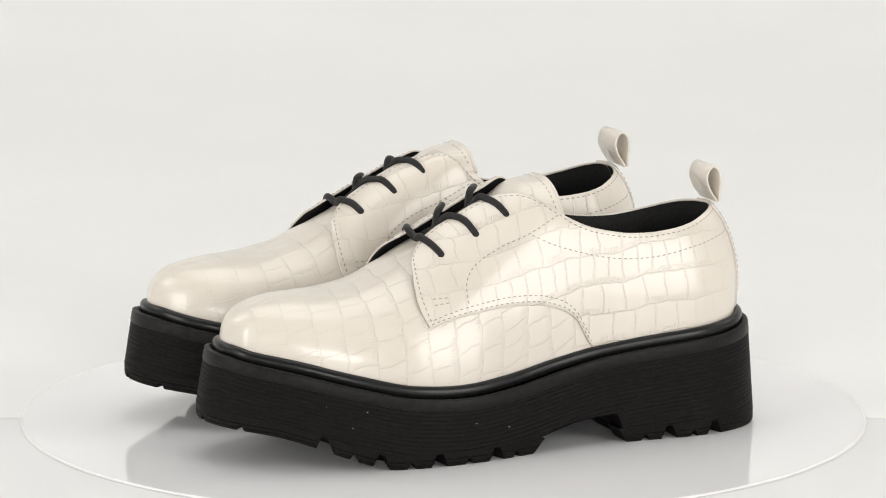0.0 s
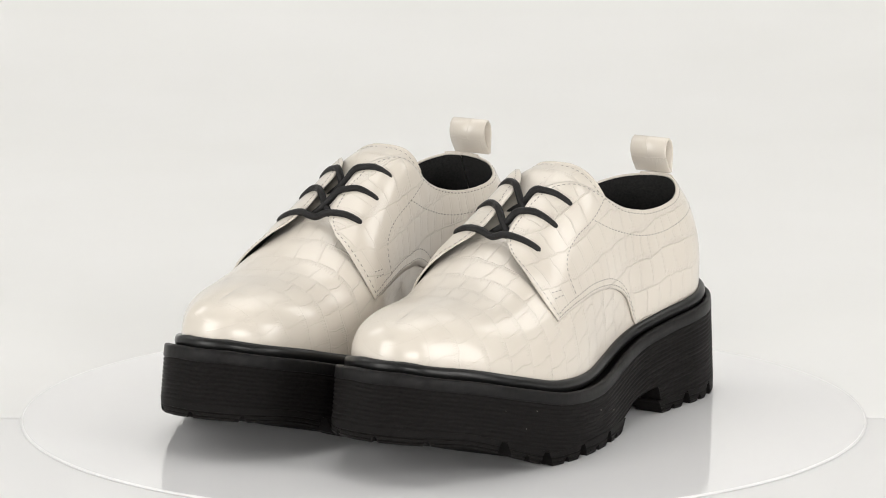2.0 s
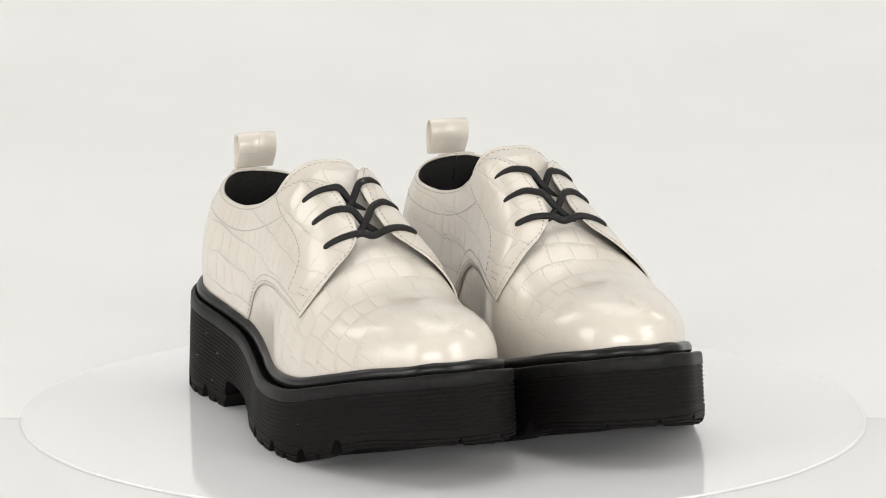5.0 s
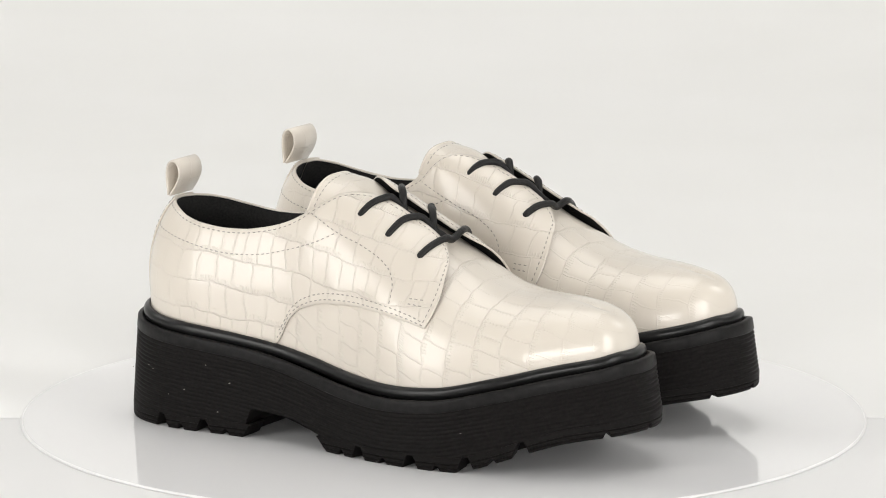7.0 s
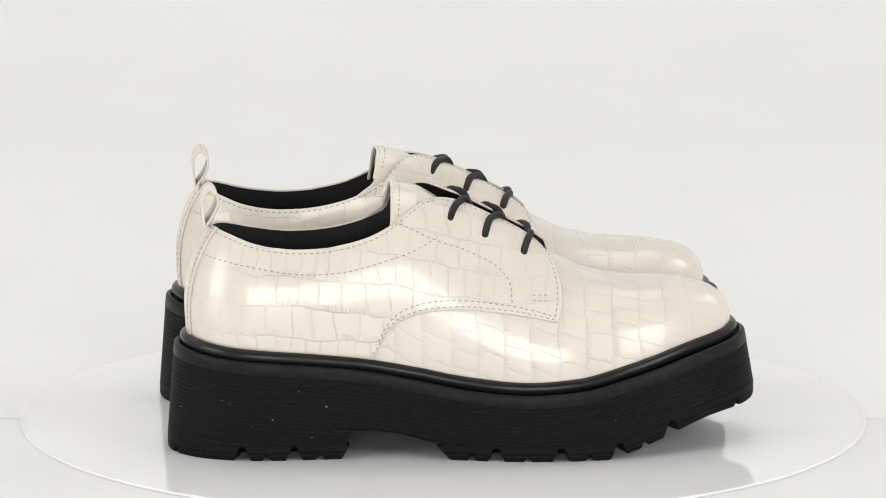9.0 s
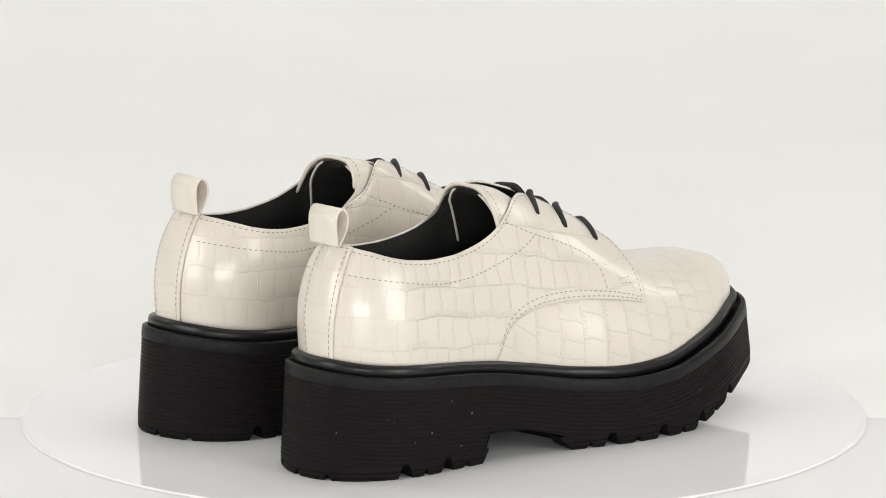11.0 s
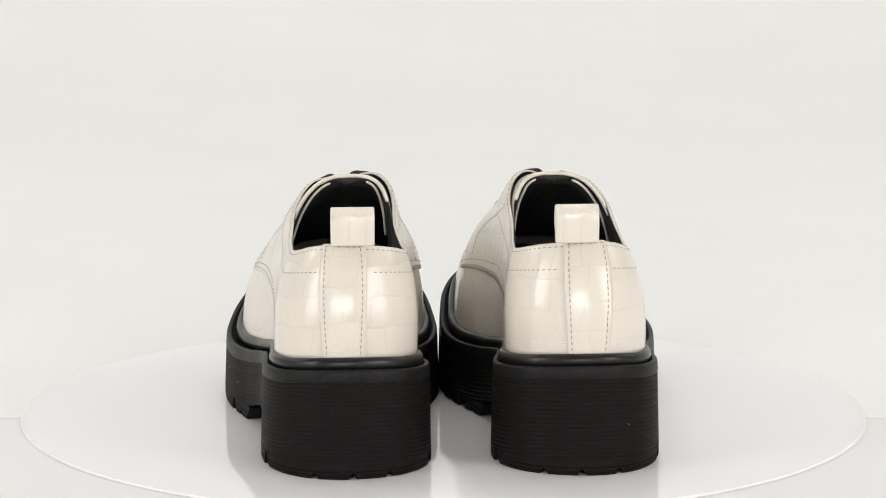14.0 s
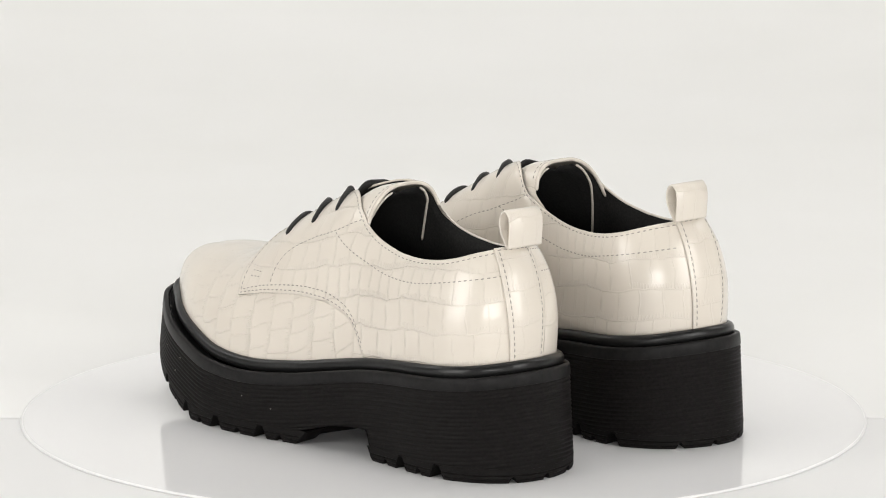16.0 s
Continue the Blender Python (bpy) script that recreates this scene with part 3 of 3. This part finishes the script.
def shoe(foot, label):
    body = tagged(new("shoe"), label, "shoe", "pair of shoes")
    shift = (40, 7) if foot > 0 else (0, 0)
    sole = part("outsole", outsole_mesh(foot), body, "thick black ribbed rubber platform sole")
    part("sole_rim", sole_rim_mesh(foot), sole, "smooth black rim of the sole")
    for me in tread_lugs(foot):
        part("tread_lug", me, sole)
    part("welt", welt_mesh(foot), body, "smooth black rubber welt")
    part("welt_stitching", welt_stitch_mesh(foot), body, "", "stuff")
    part("insole", insole_mesh(foot), body, "black textile insole")

    # vamp and tongue in one piece, lateral and medial halves joined along the ridge
    verts, faces, uvs = [], [], []
    for h in (LAT, MED):
        sv = np.linspace(0, 1, 44)
        end = h.l_of_u(smooth_interp(sv, [0, 0.3, 0.5, 0.8, 1], [64, 66, 83, 86.5, 88.3]))
        ls = np.linspace(0, 1, 110)[:, None] * end[None]
        ss = np.zeros((110, 1)) + np.linspace(0, 1, 44)[None]
        top = h.surface(ls, ss, tongue_lift(h, ls, ss))
        seg = np.linalg.norm(np.diff(top, axis=1), axis=-1)
        run = np.concatenate([np.zeros((110, 1)), np.cumsum(seg, 1)], 1)
        total = run[:, -1:]
        uv = np.stack([(total - run) * h.side + shift[1] + 105, top[..., 0] + shift[0] + 3], -1).reshape(-1, 2)
        n = len(verts)
        verts += list(place(top, foot).reshape(-1, 3))
        uvs += list(uv)
        faces += grid_faces(110, 44, False, n)
    part("vamp", from_lists("vamp", verts, faces, VAMP_LEATHER, uvs), body)

    # rolled edge of the tongue and its black back
    edge = []
    for h, order in ((LAT, 1), (MED, -1)):
        s = np.linspace(0.5, 1, 30)
        l = h.l_of_u(smooth_interp(s, [0, 0.3, 0.5, 0.8, 1], [64, 66, 83, 86.5, 88.3]))
        p = h.surface(l, s, tongue_lift(h, l, s) - 0.5)
        edge.append(p if order == 1 else p[::-1][1:])
    v, f = tube(np.vstack(edge)[::3], 1.0, 60, 8, "tongue_edge", SMOOTH)
    tongue = part("tongue_edge", from_lists("tongue_edge", place(v, foot), f, SMOOTH), body)

    for h in (LAT, MED):
        # free side of the tongue, down inside the quarter
        s = np.linspace(0.26, 0.9, 20)
        l = h.l_of_u(smooth_interp(s, [0.26, 0.5, 0.65, 0.9], [95, 90, 87.5, 87.6]))
        v, f = tube(h.surface(l, s, np.interp(s, [0.26, 0.5, 0.65, 0.9], [-5.5, -4.1, -3.3, -1.6])), 0.65, 40, 8, "tongue_side", SMOOTH)
        part("tongue_side", from_lists("tongue_side", place(v, foot), f, SMOOTH), tongue)
        # lining inside the whole shoe
        ls = np.linspace(h.l_of_u(190), h.total, 120)[:, None] + np.zeros((1, 30))
        edge = quarter_borders(h)[1][8 * STEPS:]
        top = np.interp(ls[:, :1], np.r_[0, h.l_of_u(93), edge[:, 0]], np.r_[1, 1, edge[:, 1] - 0.004])
        ss = top * np.linspace(0, 1, 30)[None]
        part("lining", sheet(h, ls, ss, np.interp(ls, h.l_of_u([250, 95, 84]), [-4.8, -4.8, -1.6]) * np.interp(np.linspace(0, 1, 30), [0, 0.8, 1], [1, 1, 0.05])[None] ** np.interp(ls, h.l_of_u([95, 84]), [0, 1]), foot, "lining", LINING), body, "black textile lining")
        at, q, g, lift = QUARTER[h.side]
        quarter = part("quarter", sheet(h, g[..., 0], g[..., 1], lift, foot, "quarter", LEATHER, 0.95, None, shift), body)
        cut = at < 8.0
        part("facing_lining", sheet(h, g[cut][..., 0], g[cut][..., 1], lift[cut] - 1.05, foot, "facing_lining", LINING), quarter, "black lining under the lace facing")
        seams = {
            "collar_stitching": (np.linspace(3.6, at[-1] - 0.9, 90), None, 0.945),
            "seam_stitching": (np.linspace(0.14, 8.0, 60), None, 0.024),
            "front_stitching": (np.full(30, 0.3), np.linspace(0.04, 0.95, 30), None),
            "edge_stitching": (np.linspace(0.3, 3.6, 40), None, 0.955),
        }
        for name, (a, qq, level) in seams.items():
            qq = np.full(len(a), level) if qq is None else qq
            part(name, stitches(h, *on_quarter(h, a, qq), foot, name), quarter, "", "stuff")
        a = np.linspace(0.4, 7.9, 60)
        part("seam_stitching", stitches(h, *on_quarter(h, a, np.interp(a, [0, 6, 8], [0.06, 0.062, 0.055])), foot, "seam_stitching"), quarter, "", "stuff")
        for name, pts in (("facing_stitching", [(85.7, 20, 109.5), (102.7, 23, 101.9), (118, 26, 96.5), (128, 28, 92), (135, 31, 87), (138.3, 33, 81), (138.6, 37, 71.9)]),
                          ("yoke_stitching", [(-6.5, 15, 95.5), (11.6, 28, 91.8), (38, 31, 87.5), (57, 31, 87.7), (79, 28, 92.5), (95.6, 26, 98.4), (102.7, 24, 101.9)]),
                          ("bar_stitching", [(147.5, 36, 76.5), (156, 36, 75.8)]), ("bar_stitching", [(147.5, 36, 74), (156, 36, 73.3)])):
            way = np.array([h.find(*p) for p in curve_through(pts, 24)])
            for j in (0, 1):
                way[1:-1, j] = (way[:-2, j] + 2 * way[1:-1, j] + way[2:, j]) / 4
            rest = [lift.flat[(((g[..., 0] - a) / 100) ** 2 + (g[..., 1] - b) ** 2).argmin()] for a, b in way]
            part(name, stitches(h, way[:, 0], way[:, 1], np.array(rest), foot, name), quarter, "", "stuff")
        rise = edge[-1, 1]
        ss = np.linspace(0, rise, 40)
        part("backstay_stitching", stitches(h, h.total - 7.6 * np.interp(ss, [0, rise], [1.0, 1.45]), ss * 0.97, 2.2, foot, "backstay_stitching"), body, "", "stuff")

    # strip over the back seam, a little wider towards the top
    halves = []
    for off in (2.1, 1.2):
        for h in (LAT, MED):
            edge = quarter_borders(h)[1][8 * STEPS:]
            level = np.linspace(0, 1, 40)
            wide = h.total - np.linspace(9.6, 0, 14)[:, None] * (1 + 0.45 * level)[None]
            tops = np.interp(wide[:, -1:], edge[:, 0], edge[:, 1])
            halves.append(h.surface(wide, tops * level[None], off))
    verts, uvs = [], []
    for a, b in (halves[:2], halves[2:]):
        strip = np.concatenate([a[:-1], (a[-1:] + b[-1:]) / 2, b[:-1][::-1]])
        for _ in range(2):
            strip[12:15] = (strip[11:14] + 2 * strip[12:15] + strip[13:16]) / 4
        verts.append(place(strip, foot).reshape(-1, 3))
        uvs.append(np.stack([np.linspace(-10, 10, 27)[:, None] + 300 + shift[0] + 0 * strip[..., 2], strip[..., 2] + shift[1]], -1).reshape(-1, 2))
    outer, n = grid_faces(27, 40), 27 * 40
    rim_way = [i * 40 for i in range(27)] + [26 * 40 + j for j in range(1, 40)] + [i * 40 + 39 for i in range(25, -1, -1)] + list(range(38, 0, -1))
    faces = outer + [tuple(n + k for k in f[::-1]) for f in outer] + [(a, b, n + b, n + a) for a, b in zip(rim_way, rim_way[1:] + rim_way[:1])]
    part("backstay", from_lists("backstay", np.vstack(verts), faces, LEATHER, np.vstack(uvs)), body)

    loop = [(-4.7, 108), (-5.0, 111.5), (-5.5, 117), (-5.0, 122), (-2.6, 124.6), (-0.2, 122.8), (0.6, 118.5), (-1.2, 113.6), (-3.4, 110.4), (-4.8, 108.4)]
    part("pull_loop", ribbon([(a, b) for a, b in loop], 10.2, 1.2, "pull_loop", LEATHER, foot), body, "cream leather pull loop at the heel")
    for h in (LAT, MED):
        sv = np.linspace(0.62, 0.99, 40)
        lv = h.l_of_u(smooth_interp(sv, [0.5, 0.8, 1], [86, 89.5, 91.3]))
        part("tongue_stitching", stitches(h, lv, sv, tongue_lift(h, lv, sv), foot, "tongue_stitching"), tongue, "", "stuff")
        rise = quarter_borders(h)[1][-1, 1]
        part("backstay_stitching", stitches(h, np.linspace(h.total - 12.5, h.total, 20), np.interp(np.linspace(h.total - 12.5, h.total, 20), *quarter_borders(h)[1][8 * STEPS:].T) * 0.965, 2.2, foot, "backstay_stitching"), body, "", "stuff")
    # specks of lint caught on the rubber
    rng = random.Random(7 + foot)
    verts, faces = [], []
    for _ in range(9 if foot < 0 else 5):
        k = rng.randrange(len(RING) // 2)
        p = np.array([*RING[k], rng.uniform(float(tread(RING[k, 0])) + 8, float(rim(RING[k, 0])) - 6)])
        if RING[k, 0] > 56 and RING[k, 0] < 114:
            p[2] = max(p[2], 24)
        f, r = len(verts), rng.uniform(0.25, 0.5)
        verts += [p + r * np.array(d) for d in ((1.4, 0, 0.2), (-1.2, 0.1, -0.2), (0, 1, 0), (0, -1, 0), (0.2, 0, 0.8), (-0.1, 0, -0.7))]
        faces += [(f + a, f + b, f + c) for a in (0, 1) for b, c in ((2, 4), (4, 3), (3, 5), (5, 2))]
    part("lint", from_lists("lint", place(np.array(verts), foot), faces, THREAD), sole, "pale specks of lint", "stuff")
    # laces: a straight bar below, two crossings above
    def lace(points):
        v, f = tube(points, 1.8, 44, 10, "lace", LACE)
        part("lace", from_lists("lace", place(v, foot), f, LACE), body, "black round waxed lace")

    def above(u, v, w, k=1.0):
        """Lifts a lace's place over the facing, where it would sink into it."""
        h = LAT if v >= 0 else MED
        l, q = h.find(u, abs(v), 0, only=(1, 1, 0))
        if abs(v) <= 4:
            return (u, v, w)
        at, _, g, lift = QUARTER[h.side]
        near = ((g[..., 0] - l) / 100) ** 2 + (g[..., 1] - q) ** 2
        over = lift.flat[near.argmin()] + (1.2 if abs(v) < 17 * k else 0.8 if abs(v) < 19.5 * k else -0.6)
        top = h.surface(l, q, np.array(over))
        return (u + (top[0] - u) * 0.5, v, max(w, float(top[2])))

    bar = [(145.4, 23.4, 78.5), (145.9, 21.4, 80.5), (147.6, 15, 88), (149.6, 7, 97.4), (150, 0, 99.4)]
    lace([above(*p, 1.14) for p in bar] + [above(u, -v, w, 1.14) for u, v, w in bar[-2::-1]])
    for ue, we, wc, k in ((127.6, 95.0, 103.9, 1.09), (111.0, 104.5, 111.4, 1.0)):
        for s in (1, -1):
            up = 0.0 if s > 0 else 1.2
            way = [(ue - 0.6, 19.8 * k, we - 3), (ue, 18.2 * k, we), (ue + 2.2, 13.5, we + 3), (ue + 5, 8.5, we + 4), (ue + 8, 4.8, wc + 1)]
            lace([above(u, s * v, w, k) for u, v, w in way] + [(ue + 12, s * 0.5, wc - 0.4 + up), (ue + 15, -s * 4, wc - 4.0), (ue + 17, -s * 8, wc - 8)])
    return body


# ---------------------------------------------------------------- studio
def studio():
    # paper sweep, cut straight beside the turntable: its free edge lies just under the disc's level
    prof = [(-0.004, -0.0012), (-0.004, -0.0008), (0.3, -0.0008), (0.9, -0.0008)]
    r = 1.3
    for k in range(1, 25):
        a = math.radians(90 * k / 24)
        prof.append((0.9 + r * math.sin(a), -0.0008 + r * (1 - math.cos(a))))
    prof.append((0.9 + r, 3.2))
    verts = [(x, y, z) for y, z in prof for x in (-3.2, 3.2)]
    n = len(prof)
    faces = [(2 * i, 2 * i + 1, 2 * i + 3, 2 * i + 2) for i in range(n - 1)]
    me = from_lists("backdrop", verts, faces, PAPER)
    tagged(new("backdrop", me), "seamless white paper sweep behind the turntable", "backdrop", kind="structure")
    lo, hi = (-3.2, -6.0, -0.03), (3.2, 2.3, -0.0013)
    v = [(x, y, z) for x in (lo[0], hi[0]) for y in (lo[1], hi[1]) for z in (lo[2], hi[2])]
    f = [(0, 1, 3, 2), (4, 6, 7, 5), (0, 4, 5, 1), (2, 3, 7, 6), (0, 2, 6, 4), (1, 5, 7, 3)]
    tagged(new("floor", from_lists("floor", v, f, BOARD, None, False)), "plain white base board round the turntable", "", kind="structure")
    for name, lo, hi in (("wall_left", (-3.3, -6, -0.01), (-3.2, 2.3, 3.2)), ("wall_right", (3.2, -6, -0.01), (3.3, 2.3, 3.2)),
                         ("wall_back", (-3.3, -6.1, -0.01), (3.3, -6.0, 3.2)), ("ceiling", (-3.3, -6.1, 3.2), (3.3, 2.3, 3.3))):
        v = [(x, y, z) for x in (lo[0], hi[0]) for y in (lo[1], hi[1]) for z in (lo[2], hi[2])]
        f = [(0, 1, 3, 2), (4, 6, 7, 5), (0, 4, 5, 1), (2, 3, 7, 6), (0, 2, 6, 4), (1, 5, 7, 3)]
        tagged(new(name, from_lists(name, v, f, WALL, None, False)), "plain white painted studio " + name.split("_")[0], "", kind="structure")


def turntable():
    table = tagged(new("turntable"), "round glossy white acrylic turntable disc under the shoes", "turntable")
    n = 180

    def turned(name, prof, label, mat):
        verts = [(r * math.cos(2 * math.pi * k / n), r * math.sin(2 * math.pi * k / n), z) for k in range(n) for r, z in prof]
        part(name, from_lists(name, verts, grid_faces(n, len(prof), True), mat, None, False), table, label)

    turned("disc", [(0.0, 0.0), (0.12, 0.0), (0.2065, 0.0), (0.2065, -0.0012), (0.0, -0.0012)], "", ACRYLIC)
    turned("rim", [(0.20652, -0.0012), (0.20652, -0.00002), (0.2071, 0.0), (0.2075, -0.0003), (0.2077, -0.0007), (0.2077, -0.0009), (0.2073, -0.0012), (0.20652, -0.0012)], "thin rounded white rim", BOARD)
    return table


studio()
disc = turntable()
left = shoe(1, "cream crocodile-embossed patent derby shoe with black laces and chunky platform sole")
right = shoe(-1, "cream crocodile-embossed patent derby shoe with black laces and chunky platform sole")


# ---------------------------------------------------------------- the turntable turns evenly and carries the shoes
def motions():
    speed, front = 17.9278, 3.72
    stand = ((disc, pose(0, 0, 0)), (left, pose(0.051494, 0.114327, 0, 0, 0, -1.152)), (right, pose(-0.053676, 0.114145, 0, 0, 0, 0.736)))
    for thing, m in stand:
        walk(thing, [(k / 5, pose(0, 0, 0, 0, 0, speed * (k / 5 - front)) @ m) for k in range(81)])


motions()
